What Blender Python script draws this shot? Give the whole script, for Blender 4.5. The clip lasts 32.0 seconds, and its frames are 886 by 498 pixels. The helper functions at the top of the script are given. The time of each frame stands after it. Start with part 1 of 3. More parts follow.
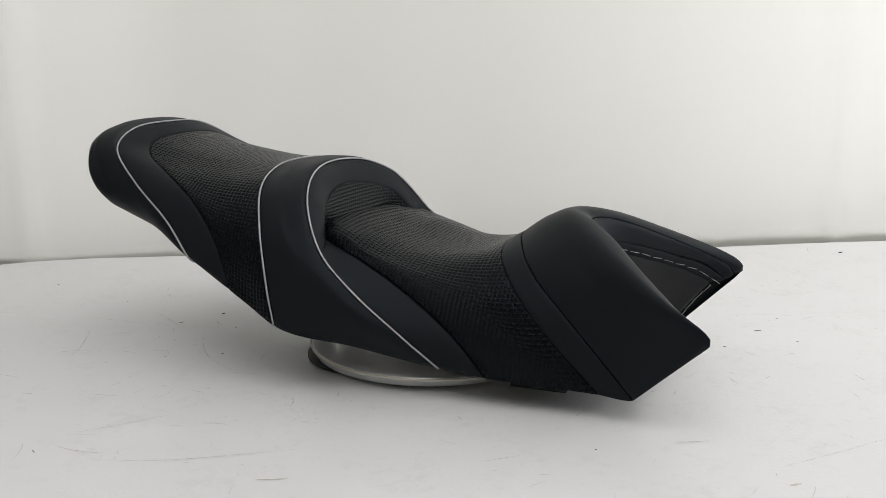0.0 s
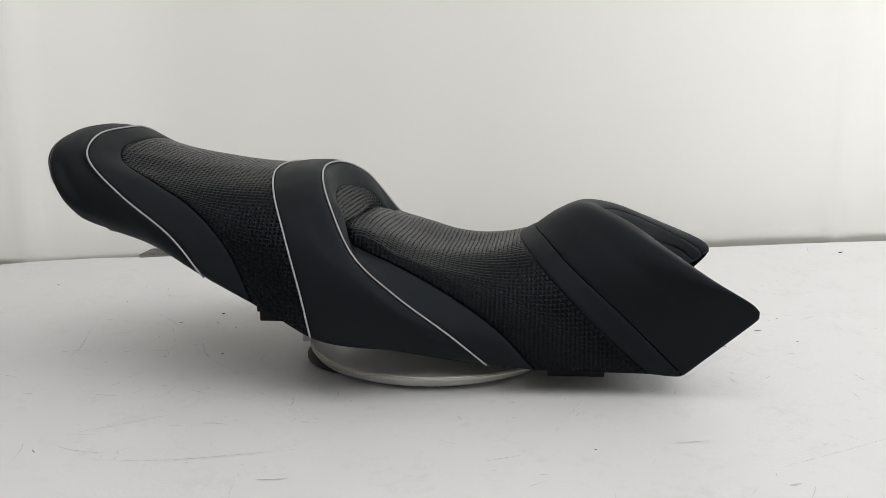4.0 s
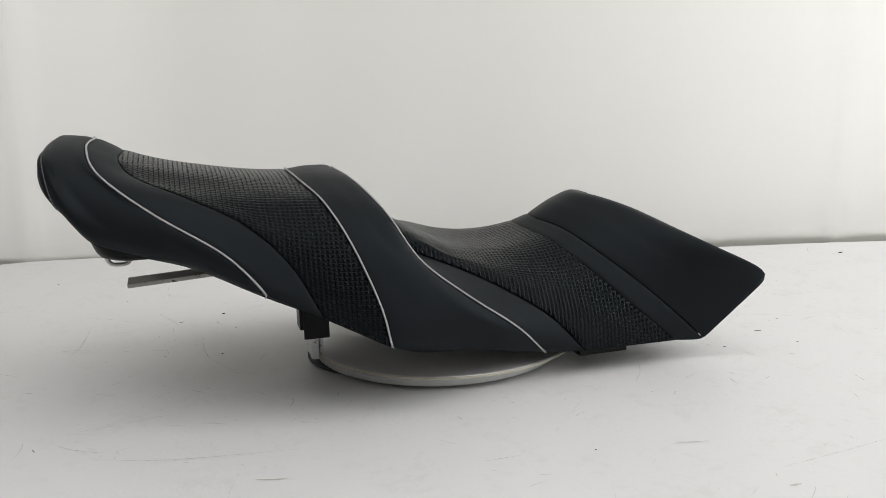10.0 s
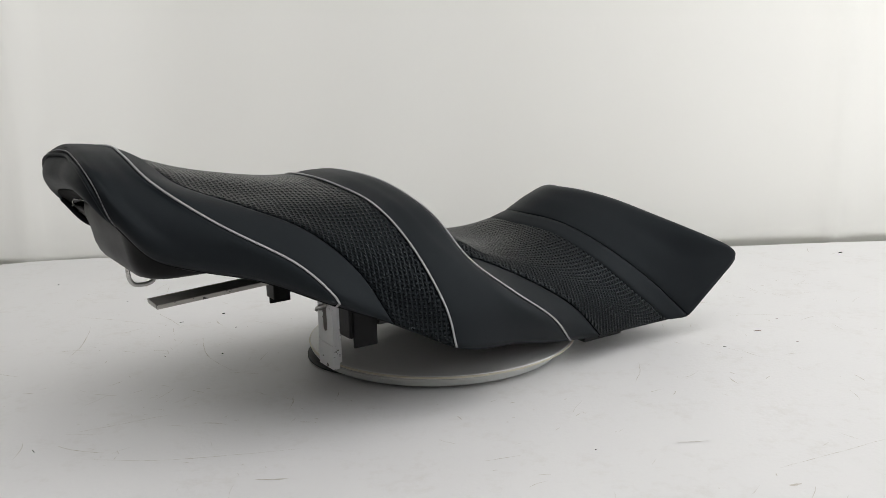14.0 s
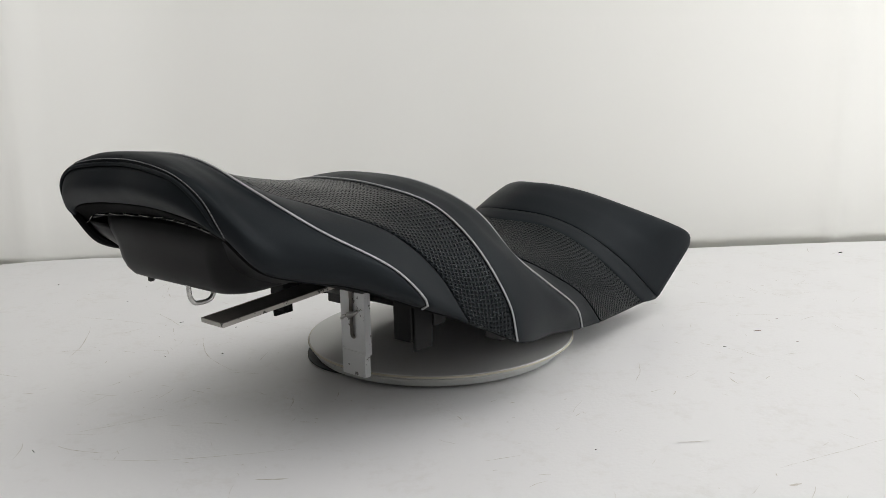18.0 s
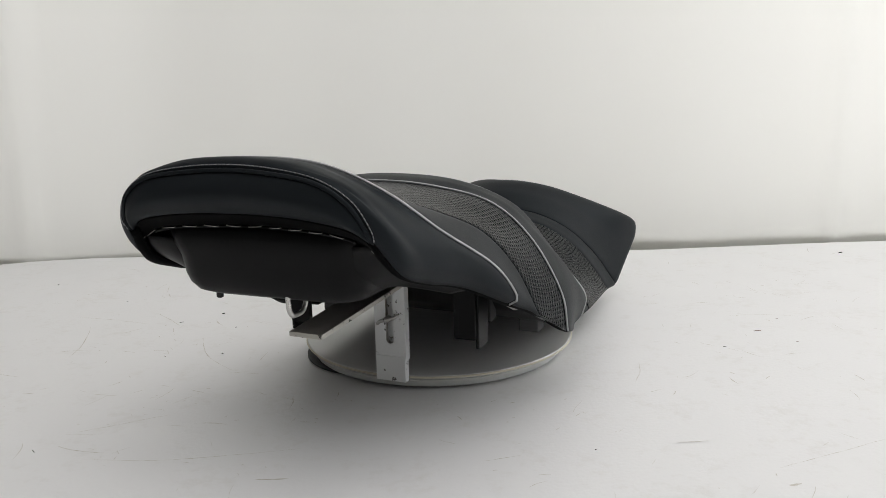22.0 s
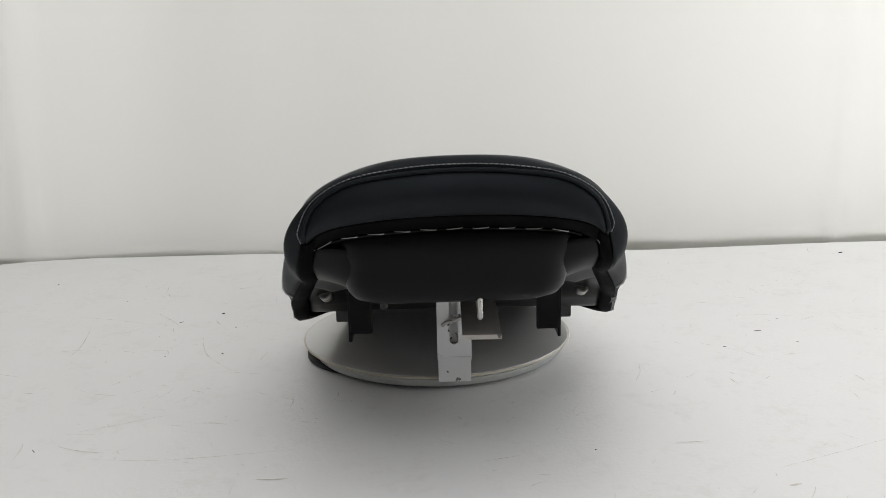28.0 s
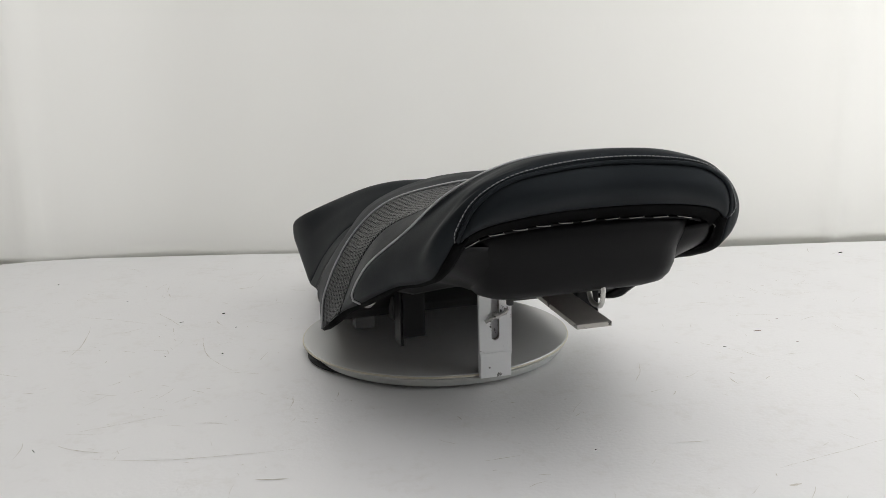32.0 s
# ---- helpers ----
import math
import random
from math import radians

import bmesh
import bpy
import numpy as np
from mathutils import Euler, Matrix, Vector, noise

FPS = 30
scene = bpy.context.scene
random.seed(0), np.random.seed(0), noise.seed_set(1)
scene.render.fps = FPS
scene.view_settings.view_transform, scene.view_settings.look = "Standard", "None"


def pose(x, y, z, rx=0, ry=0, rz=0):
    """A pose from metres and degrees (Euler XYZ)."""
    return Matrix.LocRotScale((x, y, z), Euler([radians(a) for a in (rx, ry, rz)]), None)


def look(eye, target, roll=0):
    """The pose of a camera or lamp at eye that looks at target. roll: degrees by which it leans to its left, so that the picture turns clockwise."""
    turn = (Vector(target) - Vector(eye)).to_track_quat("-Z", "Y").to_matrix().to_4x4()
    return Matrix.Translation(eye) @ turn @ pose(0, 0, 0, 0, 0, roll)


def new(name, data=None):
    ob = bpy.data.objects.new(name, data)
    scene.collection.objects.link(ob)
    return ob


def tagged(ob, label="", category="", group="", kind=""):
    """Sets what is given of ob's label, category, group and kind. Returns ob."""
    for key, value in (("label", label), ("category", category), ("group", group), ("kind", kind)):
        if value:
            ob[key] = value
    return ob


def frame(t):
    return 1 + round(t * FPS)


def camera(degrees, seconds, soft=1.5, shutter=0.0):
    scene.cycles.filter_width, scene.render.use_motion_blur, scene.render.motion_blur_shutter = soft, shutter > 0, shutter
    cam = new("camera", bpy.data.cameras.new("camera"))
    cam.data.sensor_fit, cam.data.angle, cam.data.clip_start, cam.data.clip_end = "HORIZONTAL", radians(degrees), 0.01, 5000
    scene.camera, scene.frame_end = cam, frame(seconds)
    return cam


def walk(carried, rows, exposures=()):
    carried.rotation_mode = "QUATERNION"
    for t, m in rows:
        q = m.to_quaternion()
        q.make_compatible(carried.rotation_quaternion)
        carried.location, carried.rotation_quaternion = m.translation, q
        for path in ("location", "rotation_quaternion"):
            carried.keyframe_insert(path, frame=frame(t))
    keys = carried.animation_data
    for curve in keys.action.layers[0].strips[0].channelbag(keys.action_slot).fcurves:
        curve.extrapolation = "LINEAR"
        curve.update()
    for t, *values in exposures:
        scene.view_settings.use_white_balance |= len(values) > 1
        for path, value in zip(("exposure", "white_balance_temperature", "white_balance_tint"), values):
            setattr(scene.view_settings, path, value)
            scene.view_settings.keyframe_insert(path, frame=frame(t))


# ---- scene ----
# The camera stands still; the turntable carries the seat round.
SC = 1.06          # metres per plan unit
Z0 = 0.024         # the table top in the plan
EYE = Vector((0.0, -SC, (0.36 - Z0) * SC))
YAW, PITCH, ROLL = -0.00798, -0.2148, -1.323
AHEAD = Vector((-math.sin(YAW) * math.cos(PITCH), math.cos(YAW) * math.cos(PITCH), math.sin(PITCH)))
cam = camera(53.45, 32.0, soft=0.6)
walk(cam, [(0.0, look(EYE, EYE + AHEAD, ROLL)), (32.0, look(EYE, EYE + AHEAD, ROLL))])

# ---- light ----
world = bpy.data.worlds.new("world")
scene.world = world
world.use_nodes = True
world.node_tree.nodes["Background"].inputs[0].default_value = (0.9, 0.95, 1.0, 1)
world.node_tree.nodes["Background"].inputs[1].default_value = 0.25
scene.view_settings.exposure = -0.10


def area(name, eye, target, sx, sy, power, color):
    la = bpy.data.lights.new(name, "AREA")
    la.shape, la.size, la.size_y, la.energy, la.color = "RECTANGLE", sx, sy, power, color
    ob = new(name, la)
    ob.matrix_world = look(eye, target)
    return ob


area("ceiling_light", (0.30, -1.15, 2.4), (0.28, -1.0, 0.0), 3.6, 2.2, 34, (1.0, 0.99, 0.985))
area("window_light", (-1.25, 1.42, 0.75), (-1.22, 0.0, 0.60), 1.7, 2.6, 24, (0.99, 0.985, 1.0))
area("window_light", (1.42, 1.42, 0.75), (1.40, 0.0, 0.60), 1.9, 2.6, 36, (0.99, 0.985, 1.0))
area("side_window_light", (2.36, -0.25, 0.70), (0.0, -0.1, 0.15), 2.8, 1.7, 39, (0.98, 0.985, 1.0))


# ---- materials ----
def material(name, color, rough=0.5, metal=0.0, spec=0.5):
    m = bpy.data.materials.new(name)
    m.use_nodes = True
    b = m.node_tree.nodes["Principled BSDF"]
    b.inputs["Base Color"].default_value = (*color, 1)
    b.inputs["Roughness"].default_value = rough
    b.inputs["Metallic"].default_value = metal
    b.inputs["Specular IOR Level"].default_value = spec
    return m


def node(m, kind, **values):
    n = m.node_tree.nodes.new(kind)
    for key, value in values.items():
        n.inputs[key.replace("_", " ")].default_value = value
    return n


def link(m, a, out, b, into):
    m.node_tree.links.new(a.outputs[out], b.inputs[into])


def bsdf(m):
    return m.node_tree.nodes["Principled BSDF"]


def grain(m, scale, amount, height, rough=None, second=None, waves=None):
    """Noise relief at a scale, and wear in the gloss and tone at a second scale."""
    co = node(m, "ShaderNodeTexCoord")
    n = node(m, "ShaderNodeTexNoise", Scale=scale, Detail=4.0)
    link(m, co, "Object", n, "Vector")
    bump = node(m, "ShaderNodeBump", Strength=amount, Distance=height)
    link(m, n, 0, bump, "Height")
    link(m, bump, 0, bsdf(m), "Normal")
    if waves:
        n3 = node(m, "ShaderNodeTexNoise", Scale=waves[0], Detail=2.0)
        link(m, co, "Object", n3, "Vector")
        broad = node(m, "ShaderNodeBump", Strength=0.5, Distance=waves[1])
        link(m, n3, 0, broad, "Height")
        link(m, broad, 0, bump, "Normal")
    if rough:
        n2 = node(m, "ShaderNodeTexNoise", Scale=second or scale / 12, Detail=3.0)
        link(m, co, "Object", n2, "Vector")
        mr = node(m, "ShaderNodeMapRange")
        mr.inputs["From Min"].default_value, mr.inputs["From Max"].default_value = 0.3, 0.7
        mr.inputs["To Min"].default_value, mr.inputs["To Max"].default_value = rough
        link(m, n2, 0, mr, "Value")
        link(m, mr, 0, bsdf(m), "Roughness")
    return m


VINYL = grain(material("black_vinyl", (0.0112, 0.0130, 0.0150), 0.45, 0.0, 0.125), 900, 0.25, 0.0004, (0.42, 0.56), 9, (16, 0.0016))


def woven(name):
    """Plain-woven vinyl: two sets of rounded strands that pass over and under each other, with a hole at each corner,
    its inner shade painted near-black.
    """
    m = material(name, (0.006, 0.007, 0.008), 0.42, 0.0, 0.34)
    pitch = 0.0048

    def math_node(op, a, b=None):
        n = node(m, "ShaderNodeMath")
        n.operation = op
        for k, v in enumerate((a, b)):
            if v is None:
                continue
            if isinstance(v, (int, float)):
                n.inputs[k].default_value = v
            else:
                m.node_tree.links.new(v, n.inputs[k])
        return n.outputs[0]

    uv = node(m, "ShaderNodeUVMap")
    sep = node(m, "ShaderNodeSeparateXYZ")
    link(m, uv, 0, sep, 0)
    a = math_node("DIVIDE", sep.outputs[1], pitch)
    b = math_node("DIVIDE", sep.outputs[0], pitch)

    def strand(across, along_, sign, width):
        near = math_node("ROUND", across)
        d = math_node("DIVIDE", math_node("SUBTRACT", across, near), width / 2)
        body = math_node("SQRT", math_node("MAXIMUM", math_node("SUBTRACT", 1.0, math_node("MULTIPLY", d, d)), 0.0))
        wave = math_node("COSINE", math_node("MULTIPLY", math_node("ADD", along_, near), math.pi))
        return math_node("MULTIPLY", body, math_node("ADD", math_node("MULTIPLY", wave, 0.10 * sign), 0.90))

    height = math_node("MAXIMUM", strand(a, b, 1.0, 0.80), strand(b, a, -1.0, 0.72))
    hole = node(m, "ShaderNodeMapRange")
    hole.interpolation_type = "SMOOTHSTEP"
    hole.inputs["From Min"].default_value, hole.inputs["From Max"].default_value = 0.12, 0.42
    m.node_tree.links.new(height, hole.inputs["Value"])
    bump = node(m, "ShaderNodeBump", Strength=1.0, Distance=0.0013)
    m.node_tree.links.new(height, bump.inputs["Height"])
    link(m, bump, 0, bsdf(m), "Normal")
    # the shade inside each hole is put into colour, with no gloss there
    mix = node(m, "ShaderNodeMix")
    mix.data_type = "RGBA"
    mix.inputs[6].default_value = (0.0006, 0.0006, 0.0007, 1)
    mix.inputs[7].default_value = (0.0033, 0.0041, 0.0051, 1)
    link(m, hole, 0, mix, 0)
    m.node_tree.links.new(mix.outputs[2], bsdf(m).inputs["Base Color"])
    rough = node(m, "ShaderNodeMapRange")
    rough.inputs["To Min"].default_value, rough.inputs["To Max"].default_value = 0.9, 0.27
    link(m, hole, 0, rough, 0)
    link(m, rough, 0, bsdf(m), "Roughness")
    gloss = node(m, "ShaderNodeMapRange")
    gloss.inputs["To Min"].default_value, gloss.inputs["To Max"].default_value = 0.0, 0.145
    link(m, hole, 0, gloss, 0)
    link(m, gloss, 0, bsdf(m), "Specular IOR Level")
    return m


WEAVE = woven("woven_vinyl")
for _m in (VINYL, WEAVE):
    bsdf(_m).inputs["Specular Tint"].default_value = (0.80, 0.93, 1.0, 1)
PIPING = grain(material("silver_piping", (0.44, 0.44, 0.45), 0.36, 0.3), 500, 0.1, 0.0003, (0.32, 0.5), 40)
PLASTIC = grain(material("black_plastic", (0.003, 0.003, 0.0034), 0.38, 0.0, 0.15), 700, 0.2, 0.0004, (0.34, 0.48), 14)
FABRIC = grain(material("black_lining", (0.0016, 0.0016, 0.0018), 0.85, 0.0, 0.06), 1400, 0.4, 0.0004, (0.65, 0.85), 20)
STEEL = grain(material("bright_steel", (0.52, 0.51, 0.49), 0.4, 0.85), 300, 0.15, 0.0003, (0.22, 0.5), 60)
DARKSTEEL = grain(material("scuffed_steel", (0.34, 0.325, 0.30), 0.5, 0.15), 120, 0.2, 0.0004, (0.35, 0.6), 40)
PLY = grain(material("plywood_edge", (0.62, 0.58, 0.47), 0.6), 200, 0.2, 0.0005, (0.5, 0.7), 30)
RIM = grain(material("silvery_rim", (0.56, 0.57, 0.55), 0.38, 0.25, 0.6), 240, 0.1, 0.0003, (0.28, 0.5), 25)
DISC = grain(material("grey_white_lacquer", (0.80, 0.80, 0.78), 0.22, 0.08, 0.9), 220, 0.03, 0.0003)


def chipped(name, worn, paint):
    """White paint over steel, chipped to dark metal in small spots."""
    m = grain(material(name, paint, 0.4), 160, 0.15, 0.0004, (0.35, 0.5), 18)
    co = node(m, "ShaderNodeTexCoord")
    n = node(m, "ShaderNodeTexNoise", Scale=95.0, Detail=6.0, Roughness=0.7)
    link(m, co, "Object", n, "Vector")
    ramp = node(m, "ShaderNodeMapRange")
    ramp.inputs["From Min"].default_value, ramp.inputs["From Max"].default_value = worn, worn + 0.015
    link(m, n, 0, ramp, 0)
    mix = node(m, "ShaderNodeMix")
    mix.data_type = "RGBA"
    mix.inputs[6].default_value = (*paint, 1)
    mix.inputs[7].default_value = (0.06, 0.055, 0.05, 1)
    link(m, ramp, 0, mix, 0)
    m.node_tree.links.new(mix.outputs[2], bsdf(m).inputs["Base Color"])
    return m


CHIPPED = chipped("chipped_white_paint", 0.62, (0.84, 0.85, 0.85))
WORN = chipped("worn_white_paint", 0.57, (0.48, 0.465, 0.42))
THREAD = material("grey_thread", (0.27, 0.27, 0.28), 0.6)
GREYPAD = grain(material("matte_dark_plastic", (0.016, 0.017, 0.019), 0.55, 0.0, 0.2), 500, 0.2, 0.0004, (0.45, 0.6), 20)
RUBBER = grain(material("grey_rubber", (0.075, 0.075, 0.075), 0.6, 0.0, 0.25), 400, 0.2, 0.0004, (0.5, 0.7), 30)
BLACK = material("black_rubber", (0.01, 0.01, 0.01), 0.6)
TABLE = grain(material("white_tabletop", (0.8, 0.8, 0.79), 0.42), 230, 0.32, 0.0010, (0.34, 0.46), 14)
_co = node(TABLE, "ShaderNodeTexCoord")
_n1 = node(TABLE, "ShaderNodeTexNoise", Scale=16.0, Detail=8.0, Roughness=0.6)
_n2 = node(TABLE, "ShaderNodeTexNoise", Scale=75.0, Detail=6.0, Roughness=0.7)
_add = node(TABLE, "ShaderNodeMath")
_add.operation = "MULTIPLY"
_tone = node(TABLE, "ShaderNodeMix")
_tone.data_type = "RGBA"
_tone.inputs[6].default_value = (0.81, 0.805, 0.805, 1)
_tone.inputs[7].default_value = (0.735, 0.72, 0.70, 1)
_rng = node(TABLE, "ShaderNodeMapRange")
_rng.inputs["From Min"].default_value, _rng.inputs["From Max"].default_value = 0.27, 0.50
link(TABLE, _co, "Object", _n1, "Vector")
link(TABLE, _co, "Object", _n2, "Vector")
link(TABLE, _n1, 0, _add, 0)
link(TABLE, _n2, 0, _add, 1)
link(TABLE, _add, 0, _rng, 0)
link(TABLE, _rng, 0, _tone, 0)
TABLE.node_tree.links.new(_tone.outputs[2], bsdf(TABLE).inputs["Base Color"])
SCRATCH = material("scratch_mark", (0.66, 0.62, 0.56), 0.5)
_n3 = node(SCRATCH, "ShaderNodeTexNoise", Scale=70.0, Detail=5.0, Roughness=0.7)
_c3 = node(SCRATCH, "ShaderNodeTexCoord")
_r3 = node(SCRATCH, "ShaderNodeMapRange")
_r3.inputs["From Min"].default_value, _r3.inputs["From Max"].default_value = 0.38, 0.60
_m3 = node(SCRATCH, "ShaderNodeMix")
_m3.data_type = "RGBA"
_m3.inputs[6].default_value = (0.79, 0.785, 0.775, 1)
_m3.inputs[7].default_value = (0.52, 0.48, 0.42, 1)
link(SCRATCH, _c3, "Object", _n3, "Vector")
link(SCRATCH, _n3, 0, _r3, 0)
link(SCRATCH, _r3, 0, _m3, 0)
SCRATCH.node_tree.links.new(_m3.outputs[2], bsdf(SCRATCH).inputs["Base Color"])
CLOTH = grain(material("white_backdrop", (0.8, 0.8, 0.78), 0.8), 60, 0.05, 0.0008, (0.75, 0.9), 3)
_thin = node(CLOTH, "ShaderNodeBsdfTranslucent", Color=(0.81, 0.80, 0.755, 1))
_mix = node(CLOTH, "ShaderNodeMixShader")
_mix.inputs[0].default_value = 0.45
link(CLOTH, bsdf(CLOTH), 0, _mix, 1)
link(CLOTH, _thin, 0, _mix, 2)
link(CLOTH, _mix, 0, CLOTH.node_tree.nodes["Material Output"], 0)
# grey rather than white, so that two unseen walls bounce less light
LOW_BOUNCE = grain(material("low_bounce_wall", (0.24, 0.235, 0.23), 0.9), 40, 0.2, 0.001, (0.85, 0.95), 3)
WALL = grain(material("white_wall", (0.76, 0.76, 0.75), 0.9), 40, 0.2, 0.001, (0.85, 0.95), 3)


# ---- mesh helpers ----
def mesh_of(name, verts, faces, mat, smooth=True, uvs=None):
    me = bpy.data.meshes.new(name)
    me.from_pydata([tuple(map(float, v)) for v in verts], [], faces)
    if uvs is not None:
        lay = me.uv_layers.new(name="UVMap")
        vi = np.empty(len(me.loops), dtype=np.int32)
        me.loops.foreach_get("vertex_index", vi)
        lay.data.foreach_set("uv", np.asarray(uvs, dtype=np.float32)[vi].ravel())
    me.materials.append(mat)
    if smooth:
        me.polygons.foreach_set("use_smooth", [True] * len(me.polygons))
    me.update()
    return me


def piece(name, me, parent, label=""):
    ob = new(name, me)
    ob.parent = parent
    if label:
        ob["label"] = label
    return ob


def part(name, bm, mat, parent, label="", smooth=False):
    me = bpy.data.meshes.new(name)
    bm.to_mesh(me)
    bm.free()
    me.materials.append(mat)
    if smooth:
        me.polygons.foreach_set("use_smooth", [True] * len(me.polygons))
    return piece(name, me, parent, label)


def box(lo, hi, bevel=0.0, segments=2):
    bm = bmesh.new()
    bmesh.ops.create_cube(bm, size=1.0)
    for v in bm.verts:
        for k in range(3):
            v.co[k] = lo[k] + (v.co[k] + 0.5) * (hi[k] - lo[k])
    if bevel:
        bmesh.ops.bevel(bm, geom=bm.edges[:], offset=bevel, segments=segments, profile=0.7, affect="EDGES")
    return bm


def turned(profile, n=96):
    """A body turned round z from (radius, height) pairs."""
    verts, faces = [], []
    for r, z in profile:
        for i in range(n):
            a = 2 * math.pi * i / n
            verts.append((r * math.cos(a), r * math.sin(a), z))
    for k in range(len(profile) - 1):
        for i in range(n):
            j = (i + 1) % n
            faces.append((k * n + i, k * n + j, (k + 1) * n + j, (k + 1) * n + i))
    faces.append(tuple(range(n))[::-1])
    faces.append(tuple((len(profile) - 1) * n + i for i in range(n)))
    return verts, faces


def tube(path, radius, n=8, closed=False):
    path = [Vector(p) for p in path]
    verts, faces = [], []
    up = Vector((0.13, 0.21, 0.97))
    for i, p in enumerate(path):
        if closed:
            d = path[(i + 1) % len(path)] - path[i - 1]
        else:
            d = path[min(i + 1, len(path) - 1)] - path[max(i - 1, 0)]
        d.normalize()
        a = d.cross(up).normalized()
        b = d.cross(a)
        up = -b if b.dot(up) < 0 else b
        a = d.cross(up).normalized()
        for k in range(n):
            t = 2 * math.pi * k / n
            verts.append(p + radius * (math.cos(t) * a + math.sin(t) * up))
    m = len(path)
    for i in range(m if closed else m - 1):
        for k in range(n):
            j, l = (i + 1) % m, (k + 1) % n
            faces.append((i * n + k, i * n + l, j * n + l, j * n + k))
    if not closed:
        faces.append(tuple(range(n))[::-1])
        faces.append(tuple((m - 1) * n + k for k in range(n)))
    return verts, faces


# ---- the setting ----
def setting():
    """Table with a white top, white backdrop behind it, and the plain room round them."""
    # table top: far edge runs a little wavy
    n = 60
    verts, faces, rows = [], [], []
    xs = np.linspace(-1.5, 1.5, n + 1)
    far = np.interp(xs, (-1.5, -0.82, -0.75, -0.66, -0.5, -0.345, 0.0, 0.39, 0.55, 0.72, 1.5), (0.36, 0.527, 0.552, 0.566, 0.568, 0.570, 0.550, 0.521, 0.533, 0.545, 0.56))
    for z in (0.0, -0.03):
        for y in (None, -1.4):
            rows.append(len(verts))
            for i, x in enumerate(xs):
                verts.append((x, far[i] if y is None else y, z))
    for i in range(n):
        a, b, c, d = (r + i for r in rows)
        faces += [(b, b + 1, a + 1, a), (c, c + 1, d + 1, d), (a, a + 1, c + 1, c), (b + 1, b, d, d + 1)]
    faces += [(rows[0], rows[2], rows[3], rows[1]), (rows[0] + n, rows[1] + n, rows[3] + n, rows[2] + n)]
    top = new("table_top", mesh_of("table_top", verts, faces, TABLE, smooth=False))
    tagged(top, "white vinyl-covered work table top, scratched and scuffed", "table", kind="structure")
    # backdrop: a hanging white sheet with soft folds
    verts, faces = [], []
    heights = np.r_[-0.25, -0.17, np.arange(-0.12, 0.079, 0.006), np.linspace(0.08, 2.35, 80)]
    nx, nz = 220, len(heights) - 1
    for z in heights:
        for i in range(nx + 1):
            x = -1.9 + 3.8 * i / nx
            y = 0.655 + 0.016 * math.sin(3.1 * x + 0.5) + 0.014 * math.sin(9 * x + 0.7 * z) + 0.004 * math.sin(21 * x - 1.3 * z + 0.6)
            y -= 0.03 * math.exp(-((x - 1.02 + 0.03 * z) / 0.05) ** 2) + 0.016 * math.exp(-((x - 0.80 + 0.02 * z) / 0.022) ** 2)
            y -= 0.014 * math.exp(-((x + 0.79 - 0.02 * z) / 0.03) ** 2)
            y += 3.0 * max(0.0, 0.010 - max(z, -0.10)) ** 1.5
            verts.append((x, y, z))
    for j in range(nz):
        for i in range(nx):
            a = j * (nx + 1) + i
            faces.append((a, a + 1, a + nx + 2, a + nx + 1))
    cloth = new("backdrop", mesh_of("backdrop", verts, faces, CLOTH))
    tagged(cloth, "plain white hanging backdrop sheet behind the table", "backdrop", kind="structure")
    # second layer added behind its foot to block light, so the foot reads darker
    m = int(np.searchsorted(heights, -0.010)) + 1
    w = nx + 1
    hem = [(x, y + d, z) for d in (0.016, 0.019) for x, y, z in verts[:m * w]]
    faces = [(a, a + 1, a + w + 1, a + w) for j in range(m - 1) for a in range(j * w, j * w + nx)]
    faces += [tuple(k + m * w for k in f[::-1]) for f in faces]
    faces += [((m - 1) * w + i, (m - 1) * w + i + 1, (2 * m - 1) * w + i + 1, (2 * m - 1) * w + i) for i in range(nx)]
    piece("hem", mesh_of("hem", hem, faces, CLOTH), cloth, "second cloth layer added behind the foot to darken it")
    # the room, added out of view; grey south and west walls cut bounced light
    # the low wall behind the sheet is added to block light from its foot
    for name, lo, hi in (("floor", (-2.5, -3.0, -0.86), (2.5, 1.6, -0.8)), ("ceiling", (-2.5, -3.0, 2.5), (2.5, 1.6, 2.6)),
                         ("wall_north", (-2.5, 1.5, -0.8), (2.5, 1.6, 2.5)), ("wall_south", (-2.5, -3.0, -0.8), (2.5, -2.9, 2.5)),
                         ("wall_low", (-2.4, 0.88, -0.8), (2.4, 0.94, 0.0)), ("wall_west", (-2.5, -2.9, -0.8), (-2.4, 1.5, 2.5)), ("wall_east", (2.4, -2.9, -0.8), (2.5, 1.5, 2.5))):
        ob = part(name, box(lo, hi), LOW_BOUNCE if name in ("wall_south", "wall_west") else WALL, None)
        tagged(ob, ("plain grey " if name in ("wall_south", "wall_west") else "plain white ") + name.split("_")[0] + " added out of view round the table", name.split("_")[0], kind="structure")


setting()

